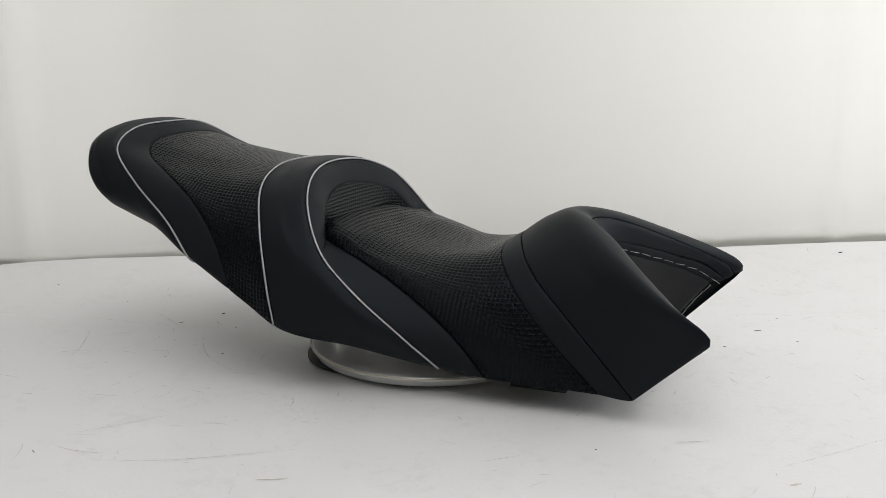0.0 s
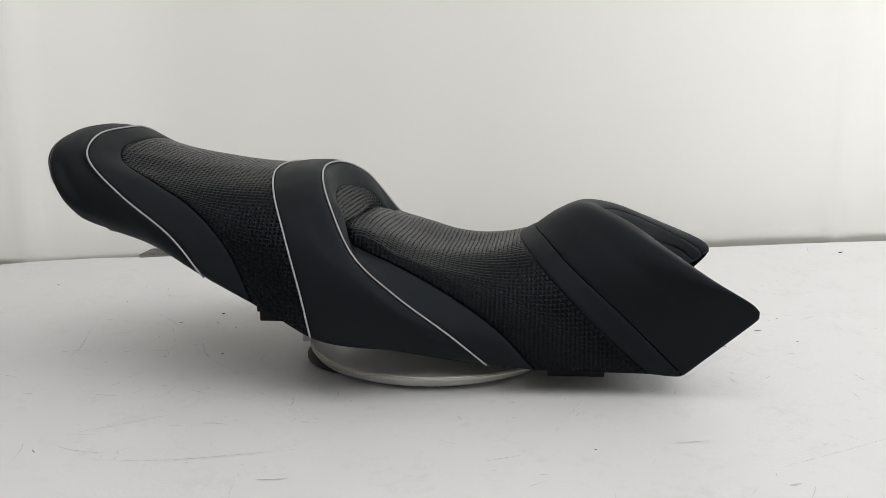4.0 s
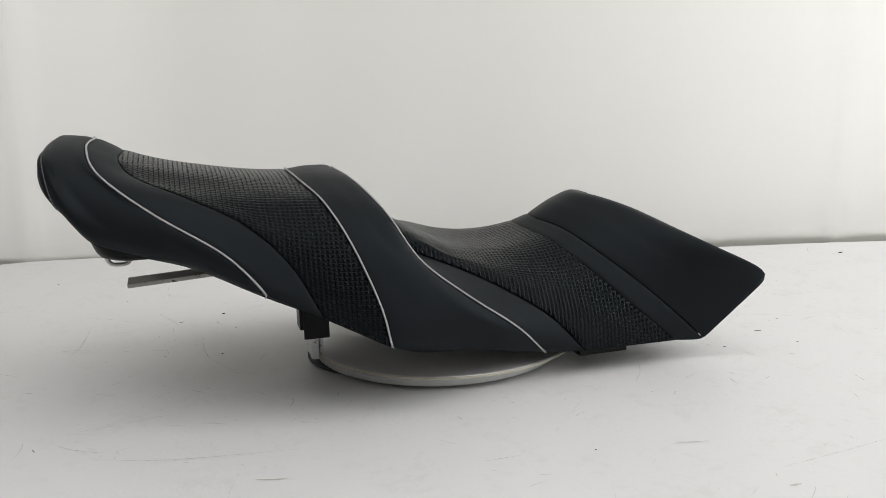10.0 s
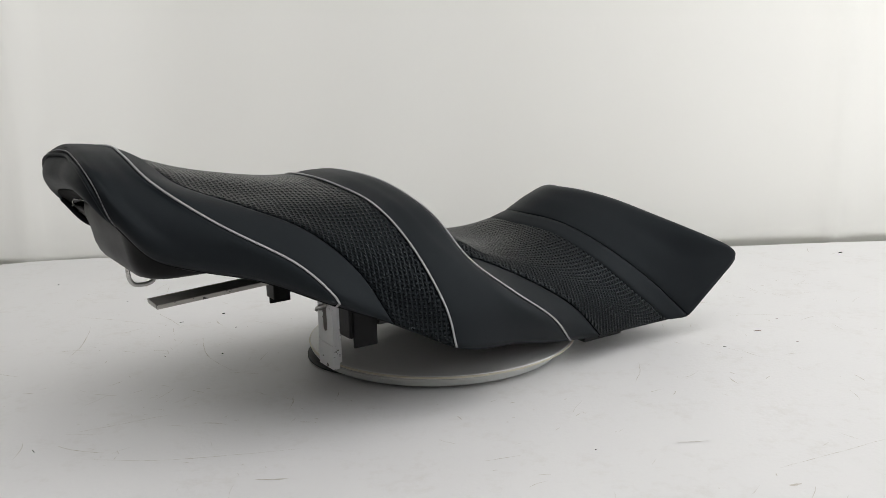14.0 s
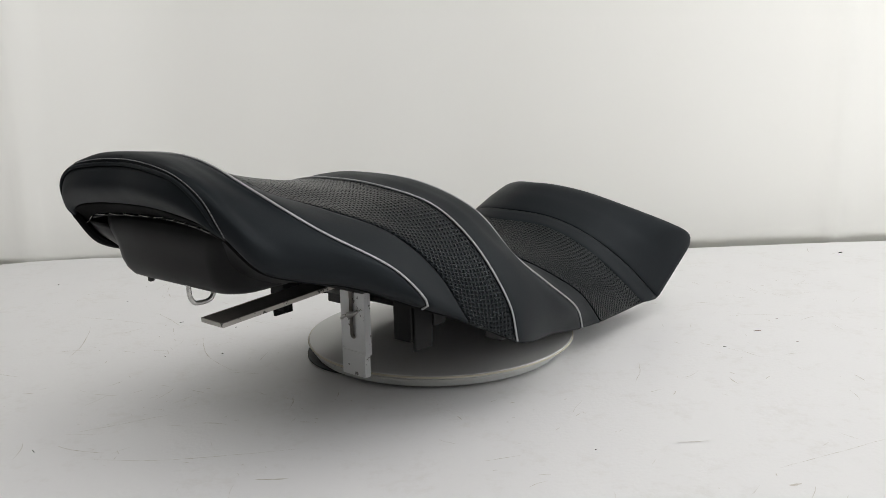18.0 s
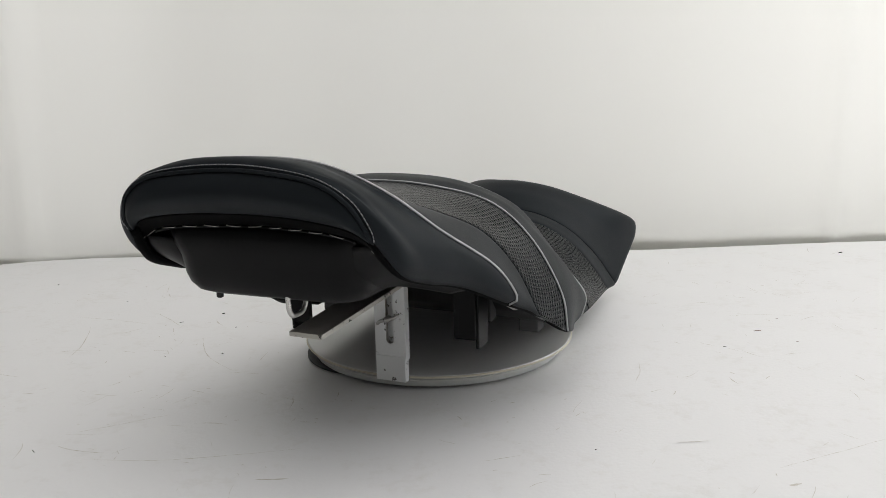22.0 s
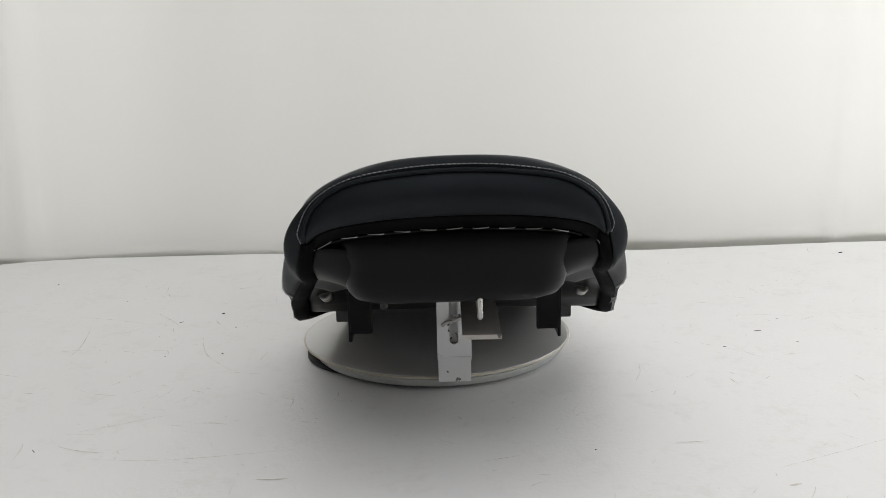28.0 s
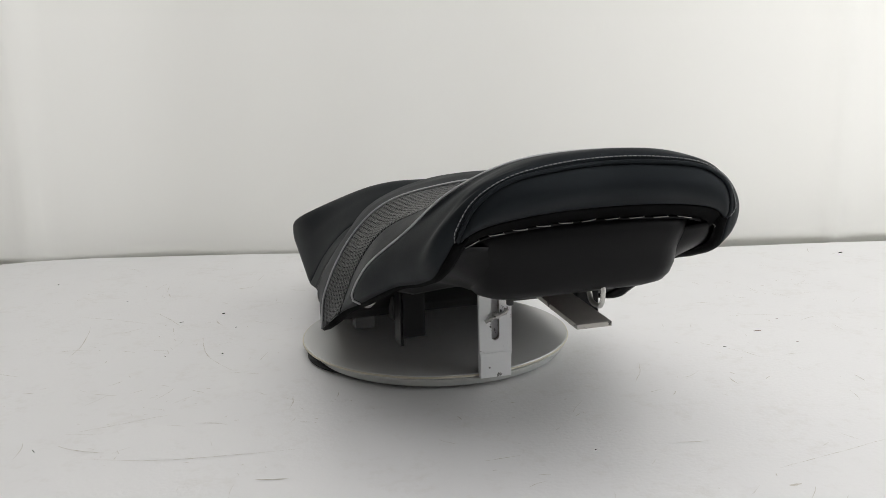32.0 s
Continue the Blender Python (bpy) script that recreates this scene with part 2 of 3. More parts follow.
# ---- the seat ----
# Half arches over the seat from the middle (y = 0) down one side, in plan units: x ahead, y across, z up.
ARCH = {
    "staples": [(-0.3658, 0, 0.2383), (-0.3705, -0.0434, 0.238), (-0.3747, -0.0805, 0.2355), (-0.3735, -0.0955, 0.2305), (-0.37, -0.102, 0.2245)],
    "fold": [(-0.3843, 0, 0.2494), (-0.3893, -0.0477, 0.2489), (-0.3893, -0.0846, 0.2442), (-0.3848, -0.1006, 0.2374), (-0.3738, -0.1068, 0.2283)],
    "rear": [(-0.3942, 0, 0.2846), (-0.3973, -0.0383, 0.283), (-0.3989, -0.0758, 0.2771), (-0.3958, -0.0989, 0.2621), (-0.387, -0.1087, 0.2404), (-0.3795, -0.1085, 0.2325)],
    "stitch_row": [(-0.3935, 0, 0.2884), (-0.3955, -0.0374, 0.2867), (-0.3967, -0.075, 0.28), (-0.3935, -0.1, 0.265), (-0.3884, -0.1114, 0.2445), (-0.3825, -0.1107, 0.2338)],
    "tail": [(-0.378, 0, 0.2928), (-0.381, -0.056, 0.2888), (-0.377, -0.099, 0.27), (-0.361, -0.1215, 0.238), (-0.336, -0.1295, 0.208), (-0.3253, -0.1212, 0.192)],
    "pipe_rear": [(-0.356, 0, 0.2895), (-0.36, -0.06, 0.285), (-0.349, -0.105, 0.264), (-0.306, -0.128, 0.229), (-0.248, -0.148, 0.191), (-0.2165, -0.157, 0.157), (-0.2137, -0.149, 0.148)],
    "weave_rear": [(-0.33, 0, 0.2772), (-0.333, -0.053, 0.273), (-0.319, -0.085, 0.258), (-0.275, -0.11, 0.239), (-0.228, -0.131, 0.215), (-0.189, -0.147, 0.176), (-0.162, -0.161, 0.125)],
    "pipe_mid": [(-0.168, 0, 0.246), (-0.164, -0.055, 0.242), (-0.149, -0.108, 0.226), (-0.13, -0.142, 0.189), (-0.11, -0.165, 0.134), (-0.101, -0.169, 0.093)],
    "pipe_front": [(-0.118, 0, 0.245), (-0.109, -0.063, 0.238), (-0.089, -0.112, 0.212), (-0.062, -0.136, 0.167), (-0.018, -0.148, 0.13), (0.033, -0.151, 0.093), (0.07, -0.137, 0.057)],
    "lumbar_top": [(-0.105, 0, 0.219), (-0.099, -0.044, 0.213), (-0.085, -0.081, 0.2), (-0.072, -0.107, 0.175)],
    "lumbar_foot": [(-0.084, 0, 0.1862), (-0.0855, -0.04, 0.1868), (-0.0855, -0.075, 0.1855), (-0.072, -0.107, 0.175)],
    "rider_crest": [(-0.0715, 0, 0.1910), (-0.073, -0.04, 0.1905), (-0.075, -0.073, 0.1868), (-0.0735, -0.095, 0.1805), (-0.0712, -0.107, 0.1760)],
    "side_low": [(-0.072, -0.107, 0.175), (-0.018, -0.114, 0.152), (0.033, -0.122, 0.125), (0.08, -0.131, 0.093), (0.118, -0.134, 0.052)],
    "strap_rear": [(0.098, 0, 0.165), (0.109, -0.062, 0.16), (0.137, -0.101, 0.133), (0.18, -0.121, 0.092), (0.229, -0.13, 0.049)],
    "strap_front": [(0.115, 0, 0.175), (0.129, -0.054, 0.169), (0.156, -0.093, 0.146), (0.206, -0.118, 0.103), (0.262, -0.134, 0.049)],
    "rim": [(0.168, 0, 0.2012), (0.178, -0.028, 0.1990), (0.205, -0.058, 0.189), (0.24, -0.092, 0.1705), (0.28, -0.125, 0.149), (0.306, -0.1395, 0.1355), (0.3215, -0.1440, 0.1265), (0.3290, -0.1445, 0.1190), (0.3292, -0.1440, 0.1125)],
    "rim_seam": [(0.19, 0, 0.192), (0.201, -0.022, 0.1895), (0.226, -0.048, 0.178), (0.255, -0.08, 0.16), (0.289, -0.113, 0.138), (0.306, -0.1285, 0.1260), (0.3170, -0.1345, 0.1175), (0.3205, -0.1360, 0.1085)],
    "notch_fold": [(0.204, 0, 0.1655), (0.214, -0.027, 0.1612), (0.235, -0.057, 0.1512), (0.262, -0.0925, 0.1362), (0.290, -0.1215, 0.1212), (0.312, -0.1345, 0.1020)],
    "notch_staples": [(0.197, 0, 0.1555), (0.206, -0.022, 0.1515), (0.227, -0.05, 0.1410), (0.251, -0.084, 0.1270), (0.276, -0.112, 0.1130), (0.295, -0.1285, 0.0995)],
    "notch_base": [(0.185, 0, 0.1), (0.195, -0.024, 0.096), (0.21, -0.052, 0.086), (0.225, -0.084, 0.074), (0.240, -0.106, 0.063), (0.255, -0.119, 0.052)],
}
NV = 40
SEAM_FOOT = 20.6
HALF = NV // 2


def smooth_line(points, n, mirror=True):
    """n + 1 places, evenly spaced along a smooth line through the points."""
    p = [np.array(q, float) for q in points]
    first = p[1] * np.array([1, -1, 1]) if mirror else 2 * p[0] - p[1]
    q = [first] + p + [2 * p[-1] - p[-2]]
    out = []
    for i in range(1, len(q) - 2):
        a, b, c, d = q[i - 1:i + 3]
        for u in np.linspace(0, 1, 16, endpoint=False):
            out.append(0.5 * (2 * b + (c - a) * u + (2 * a - 5 * b + 4 * c - d) * u * u + (3 * b - a - 3 * c + d) * u ** 3))
    out.append(p[-1])
    out = np.array(out)
    s = np.r_[0, np.cumsum(np.linalg.norm(np.diff(out, axis=0), axis=1))]
    g = np.linspace(0, s[-1], n + 1)
    return np.stack([np.interp(g, s, out[:, k]) for k in range(3)], 1)


def to_metres(a):
    return (np.asarray(a, float) - np.array([0, 0, Z0])) * SC


LINE = {k: to_metres(smooth_line(v, NV)) for k, v in ARCH.items() if k not in ("lumbar_top", "lumbar_foot", "rider_crest", "side_low")}
_low = to_metres(smooth_line(ARCH["side_low"], NV - HALF, mirror=False))
LINE["lumbar_foot"] = np.vstack([to_metres(smooth_line(ARCH["lumbar_foot"], HALF))[:-1], _low])
LINE["lumbar_top"] = np.vstack([to_metres(smooth_line(ARCH["lumbar_top"], HALF))[:-1], _low])


def between(a, b, w, lift, out):
    """An arch between two others, raised by lift at the middle line and pushed outwards by out half way down."""
    m = LINE[a] * (1 - w) + LINE[b] * w
    v = np.linspace(0, 1, NV + 1)
    m[:, 2] += lift * np.cos(v * math.pi / 2) ** 2
    m[:, 1] -= out * np.sin(v * math.pi) * np.clip(v * 4, 0, 1)
    return m


LINE["shoulder"] = between("stitch_row", "tail", 0.42, 0.0, 0.0)
_v = np.clip((np.linspace(0, 1, NV + 1) - 0.62) / 0.38, 0, 1)[:, None]
LINE["shoulder"] += (_v * _v * (3 - 2 * _v)) * (to_metres((-0.3590, -0.1190, 0.2060)) - LINE["shoulder"][-1])
LINE["shoulder"][:, 1:2] -= 0.0045 * np.sin(math.pi * _v) ** 2
LINE["shoulder"][:, 0:1] -= 0.0030 * np.sin(math.pi * _v) ** 2
_v = np.linspace(0, 1, NV + 1)
LINE["shoulder"] += np.stack([-0.0022 * (1 - _v), -0.0050 * np.sin(math.pi * _v ** 1.3) ** 2, 0.0026 * np.cos(_v * math.pi / 2)], 1)
LINE["flank"] = between("tail", "pipe_rear", 0.42, 0.0005, 0.0)
_v = np.clip((np.linspace(0, 1, NV + 1) - 0.72) / 0.28, 0, 1)[:, None]
LINE["flank"] += (_v * _v * (3 - 2 * _v)) * (to_metres((-0.2798, -0.1298, 0.1787)) - LINE["flank"][-1])
LINE["pillion_mid"] = between("weave_rear", "pipe_mid", 0.5, -0.0068, 0.0)
LINE["rider_crest"] = between("lumbar_foot", "strap_rear", 0.03, 0.0, 0.0)
LINE["rider_crest"][:HALF + 1] = to_metres(smooth_line(ARCH["rider_crest"], HALF))
LINE["rider_rise"] = between("lumbar_foot", "strap_rear", 0.25, -0.0062, 0.0)
LINE["rider_mid"] = between("lumbar_foot", "strap_rear", 0.5, -0.018, 0.0)
LINE["cap_mid"] = between("fold", "rear", 0.5, 0.0, 0.0) + np.outer(np.cos(np.linspace(0, 1.45, NV + 1)), (-0.0125, 0, 0.001))
LINE["nose_mid"] = between("strap_front", "rim", 0.5, 0.0, 0.0)
LINE["nose_mid"][:, 2] += 0.0045 * (1 - np.linspace(0, 1, NV + 1) ** 2)
_v = np.clip((np.linspace(0, 1, NV + 1) - 0.74) / 0.26, 0, 1)[:, None]
LINE["nose_mid"] += (_v * _v * (3 - 2 * _v)) * (to_metres((0.3175, -0.1452, 0.1015)) - LINE["nose_mid"][-1])
LINE["band_mid"] = between("pipe_mid", "pipe_front", 0.5, 0.003, 0.007)
ORDER = ["staples", "fold", "cap_mid", "rear", "stitch_row", "shoulder", "tail", "flank", "pipe_rear", "weave_rear", "pillion_mid", "pipe_mid", "band_mid", "pipe_front", "lumbar_top", "lumbar_foot",
         "rider_crest", "rider_rise", "rider_mid", "strap_rear", "strap_front", "nose_mid", "rim", "rim_seam", "notch_fold", "notch_staples", "notch_base"]
CREASE = {"fold", "rear", "lumbar_foot", "notch_fold", "notch_staples"}
STACK = np.array([LINE[k] for k in ORDER])


def tangents():
    """For each arch the slopes along the seat on its rear and its front side."""
    n = len(ORDER)
    gap = np.linalg.norm(np.diff(STACK, axis=0), axis=2)[..., None] + 1e-5
    slope = np.diff(STACK, axis=0) / gap
    rear, front = np.zeros_like(STACK), np.zeros_like(STACK)
    for i in range(n):
        if i in (0, n - 1) or ORDER[i] in CREASE:
            rear[i], front[i] = slope[max(i - 1, 0)], slope[min(i, n - 2)]
        else:
            w = gap[i] / (gap[i - 1] + gap[i])
            rear[i] = front[i] = slope[i - 1] * w + slope[i] * (1 - w)
    # the nose's lower edge runs straight to its tips
    v = np.clip((np.linspace(0, 1, NV + 1) - 0.7) / 0.3, 0, 1)[:, None]
    i = ORDER.index("strap_front")
    front[i] = front[i] * (1 - v) + slope[i] * v
    rear[i + 1] = front[i + 1] = rear[i + 1] * (1 - v) + slope[i] * v
    # the cover's lower edge runs straight on from the end of the stitching
    i = ORDER.index("stitch_row")
    front[i] = front[i] * (1 - v) + slope[i] * v
    return rear, front, gap


REAR, FRONT, GAP = tangents()


def surface(i, u):
    """The row of places at the share u between arch i and the next."""
    h = GAP[i]
    a, b = STACK[i], STACK[i + 1]
    return (a * (2 * u ** 3 - 3 * u * u + 1) + b * (3 * u * u - 2 * u ** 3)
            + h * FRONT[i] * (u ** 3 - 2 * u * u + u) + h * REAR[i + 1] * (u ** 3 - u * u))


def mirrored(row):
    return np.vstack([(row * np.array([1, -1, 1]))[:0:-1], row])


def skin(first, last, sink=0.0018):
    """Rows of one panel of the cover, from arch first to arch last, with its seam edges sunk and turned in."""
    i0, i1 = ORDER.index(first), ORDER.index(last)
    rows = []
    for i in range(i0, i1):
        m = int(max(6, min(26, GAP[i].mean() / 0.0035)))
        us = np.linspace(0, 1, m + 1)
        if i == i0:
            us = np.r_[0, 0.12 / m, 0.4 / m, us[1:]]
        if i == i1 - 1:
            us = np.r_[us[:-1], 1 - 0.4 / m, 1 - 0.12 / m, 1]
        rows += [surface(i, u) for u in (us if i == i0 else us[1:])]
    p = np.array([mirrored(r) for r in rows])
    du = np.gradient(p, axis=0)
    dv = np.gradient(p, axis=1)
    nrm = np.cross(dv, du)
    nrm /= np.linalg.norm(nrm, axis=2, keepdims=True) + 1e-12
    dist = np.r_[np.zeros((1, p.shape[1])), np.cumsum(np.linalg.norm(np.diff(p, axis=0), axis=2), axis=0)]
    side = np.minimum(dist, dist[-1] - dist)
    p = p - nrm * (sink * np.exp(-side / 0.0020))[..., None]
    if sink > 0.001:
        ahead = du / (np.linalg.norm(du, axis=2, keepdims=True) + 1e-9)
        p[0] += ahead[0] * 0.0004
        p[-1] -= ahead[-1] * 0.0004
    return p, nrm, dist


def panel(name, first, last, mat, parent, label="", sink=0.0018):
    p, nrm, dist = skin(first, last, sink)
    # turned-in edges
    p = np.concatenate([p[:1] - nrm[:1] * 0.006, p, p[-1:] - nrm[-1:] * 0.006])
    nrm = np.concatenate([nrm[:1], nrm, nrm[-1:]])
    ends = [p[:, :1] - nrm[:, :1] * 0.006, p, p[:, -1:] - nrm[:, -1:] * 0.006]
    p = np.concatenate(ends, axis=1)
    dist = np.concatenate([dist[:1], dist, dist[-1:]])
    dist = np.concatenate([dist[:, :1], dist, dist[:, -1:]], axis=1)
    r, c = p.shape[:2]
    # the flat pattern: across the seat by y and z, along it by x
    step = np.linalg.norm(np.diff(p[..., 1:], axis=1), axis=2)
    across = np.concatenate([np.zeros((r, 1)), np.cumsum(step, axis=1)], axis=1)
    across -= across[:, c // 2:c // 2 + 1]
    uv = np.stack([across + 1.0, p[..., 0] + 1.0], -1).reshape(-1, 2)
    if name == "lumbar_insert":
        uv = np.stack([p[..., 1] + 1.0, 1.25 * p[..., 2] + 1.0], -1).reshape(-1, 2)
    faces = []
    for i in range(r - 1):
        for j in range(c - 1):
            a = i * c + j
            q = p[i:i + 2, j:j + 2].reshape(-1, 3)
            if max(np.linalg.norm(q[0] - q[2]), np.linalg.norm(q[1] - q[3])) < 1e-6:
                continue
            faces.append((a, a + c, a + c + 1, a + 1))
    return piece(name, mesh_of(name, p.reshape(-1, 3), faces, mat, uvs=uv), parent, label)


def build_seat():
    seat = new("motorcycle_seat")
    tagged(seat, "black vinyl motorcycle seat with woven inserts and silver piping", "motorcycle seat")
    panel("rear_lining", "staples", "fold", FABRIC, seat, "black lining cloth stapled under the tail", 0.0005)
    panel("rear_cushion", "fold", "rear", VINYL, seat, "smooth black vinyl end of the passenger seat")
    panel("tail_panel", "rear", "pipe_rear", VINYL, seat)
    panel("passenger_bolster", "pipe_rear", "weave_rear", VINYL, seat)
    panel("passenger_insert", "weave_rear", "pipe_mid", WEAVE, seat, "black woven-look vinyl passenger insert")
    panel("middle_band", "pipe_mid", "pipe_front", VINYL, seat, "smooth black vinyl band between two silver pipings")
    panel("lumbar_band", "pipe_front", "lumbar_top", VINYL, seat)
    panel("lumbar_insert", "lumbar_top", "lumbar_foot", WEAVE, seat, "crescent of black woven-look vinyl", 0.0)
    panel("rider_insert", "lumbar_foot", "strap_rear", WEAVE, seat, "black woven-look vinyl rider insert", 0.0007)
    panel("front_strap", "strap_rear", "strap_front", VINYL, seat)
    panel("nose", "strap_front", "rim_seam", VINYL, seat, "forked black vinyl nose of the seat")
    panel("notch_lining", "rim_seam", "notch_fold", VINYL, seat)
    panel("notch_strip", "notch_fold", "notch_staples", VINYL, seat, "stapled strip of the lining")
    panel("notch_base", "notch_staples", "notch_base", GREYPAD, seat, "black plastic base inside the notch", 0.0)
    for k in ("pipe_rear", "pipe_mid", "pipe_front"):
        i = ORDER.index(k)
        p, nrm, _ = skin(k, ORDER[i + 1], 0.0)
        path = p[0] + nrm[0] * 0.0004
        v, f = tube(path, 0.00105, 8)
        piece("piping", mesh_of("piping", v, f, PIPING), seat, "silver-grey piping cord")
    v, f = tube(mirrored(STACK[ORDER.index("rear")]), 0.0017, 8)
    piece("rear_welt", mesh_of("rear_welt", v, f, VINYL), seat, "black welt round the tail")
    # seam from the crescent's ends down to the piping
    i = ORDER.index("pipe_front")
    for sy in (1, -1):
        path = []
        for k in range(13):
            u = 1 - k / 12
            row = surface(i, u)
            at = HALF + (SEAM_FOOT - HALF) * k / 12
            j = int(at)
            path.append((row[j] * (1 - at + j) + row[min(j + 1, NV)] * (at - j) + np.array([0, -0.0002, 0.0002])) * np.array([1, sy, 1]))
        v, f = tube(path, 0.0007, 6)
        piece("seam", mesh_of("seam", v, f, PLASTIC), seat)
    # small debossed mark on the tail
    rows = [surface(ORDER.index("stitch_row"), u) for u in (0.42, 0.62)]
    for k in range(3):
        a = Vector(rows[0][k] * np.array([1, 1, 1]))
        b = Vector(rows[1][k] * np.array([1, 1, 1]))
        v, f = tube([a + (b - a) * (q / 6) + Vector((0, 0.012, -0.0002)) for q in range(7)], 0.0004, 6)
        piece("mark", mesh_of("mark", v, f, VINYL), seat)
    seat_base(seat)
    hems(seat)
    housing(seat)
    fasteners(seat)
    settle(seat)
    return seat


def settle(seat):
    """The tail leans a little over to one side on its stand, and so does the rear of the rider's cushion."""
    def drop(x, y, z):
        tail = 0.013 * min(max((-0.05 * SC - x) / (0.25 * SC), 0), 1) * (y + 0.070 * SC)
        near = 1 - abs(x + 0.076) / (0.026 if x < -0.076 else 0.085)
        near = min(max(near, 0), 1) * min(max((z - 0.138) / 0.02, 0), 1) * min(max(((0.118 if y < 0 else 0.138) - abs(y)) / 0.02, 0), 1)
        return tail + 0.075 * y * near * near * (3 - 2 * near)

    for ob in seat.children:
        if ob.matrix_basis.is_identity:
            for v in ob.data.vertices:
                v.co.z -= drop(*v.co)
        else:
            at = ob.matrix_basis.translation
            ob.matrix_basis = Matrix.Translation((0, 0, -drop(*at))) @ ob.matrix_basis


def seat_base(seat):
    """Black moulded base that closes the cover from below."""
    edge = []
    i1 = ORDER.index("strap_front")
    for i in range(ORDER.index("stitch_row"), i1):
        edge += [surface(i, u)[-1] for u in np.linspace(0, 1, 5)[:-1]]
    edge.append(STACK[i1][-1])
    verts, faces = [], []
    c = 14
    for e in edge:
        rise = 0.002 + 0.018 * min(max((-0.138 * SC - e[0]) / 0.022, 0), 1)
        for j in range(c + 1):
            w = 1 - 2 * j / c
            verts.append((e[0] + 0.004, (e[1] + 0.008) * w, e[2] + 0.005 + rise * (1 - w ** 4)))
    for i in range(len(edge) - 1):
        for j in range(c):
            a = i * (c + 1) + j
            faces.append((a, a + 1, a + c + 2, a + c + 1))
    base = piece("seat_base", mesh_of("seat_base", verts, faces, PLASTIC), seat, "black moulded plastic base")
    sol = base.modifiers.new("thickness", "SOLIDIFY")
    sol.thickness = 0.003


def hems(seat):
    """Cover turned in under the lower edges, both sides."""
    for sy in (1, -1):
        rows = []
        first = ORDER.index("stitch_row")
        for i in range(first, ORDER.index("strap_front")):
            for u in np.linspace(0, 1, 7)[(0 if not rows else 1):]:
                e = surface(i, u)[-1] * np.array([1, sy, 1])
                rows.append([e + np.array([0, sy * d * min(0.6 + 0.1 * (i - first + u), 1.0), h]) for d, h in ((0.001, 0.002), (0.004, -0.0012), (0.010, 0.0000), (0.017, 0.004))])
        p = np.array(rows)
        r, c = p.shape[:2]
        faces = [(i * c + j, i * c + j + 1, (i + 1) * c + j + 1, (i + 1) * c + j) for i in range(r - 1) for j in range(c - 1)]
        hem = piece("hem", mesh_of("hem", p.reshape(-1, 3), faces, FABRIC), seat, "cover cloth turned in and stapled")
        sol = hem.modifiers.new("thickness", "SOLIDIFY")
        sol.thickness = 0.0015


def rounded_ring(xr, xf, wy, r, n=6):
    """A rounded rectangle from xr to xf and from -wy to wy."""
    ring = []
    for cx, cy, a0 in ((xf - r, wy - r, 0), (xr + r, wy - r, 90), (xr + r, -wy + r, 180), (xf - r, -wy + r, 270)):
        for k in range(n + 1):
            a = radians(a0 + 90 * k / n)
            ring.append((cx + r * math.cos(a), cy + r * math.sin(a)))
    return ring


# the flare beside the box: its outer edge along the cover, and its foot on the box
FLARE_EDGE = [(-.3720, -.1020, .2285), (-.3640, -.1080, .2185), (-.3528, -.1115, .2095), (-.3253, -.1150, .1970), (-.2798, -.1210, .1830), (-.2400, -.1330, .1670)]
FLARE_FOOT = [(-.3640, -.0790, .2250), (-.3560, -.0760, .2040), (-.3440, -.0770, .1900), (-.3200, -.0790, .1825), (-.2850, -.0810, .1765), (-.2450, -.1080, .1620)]


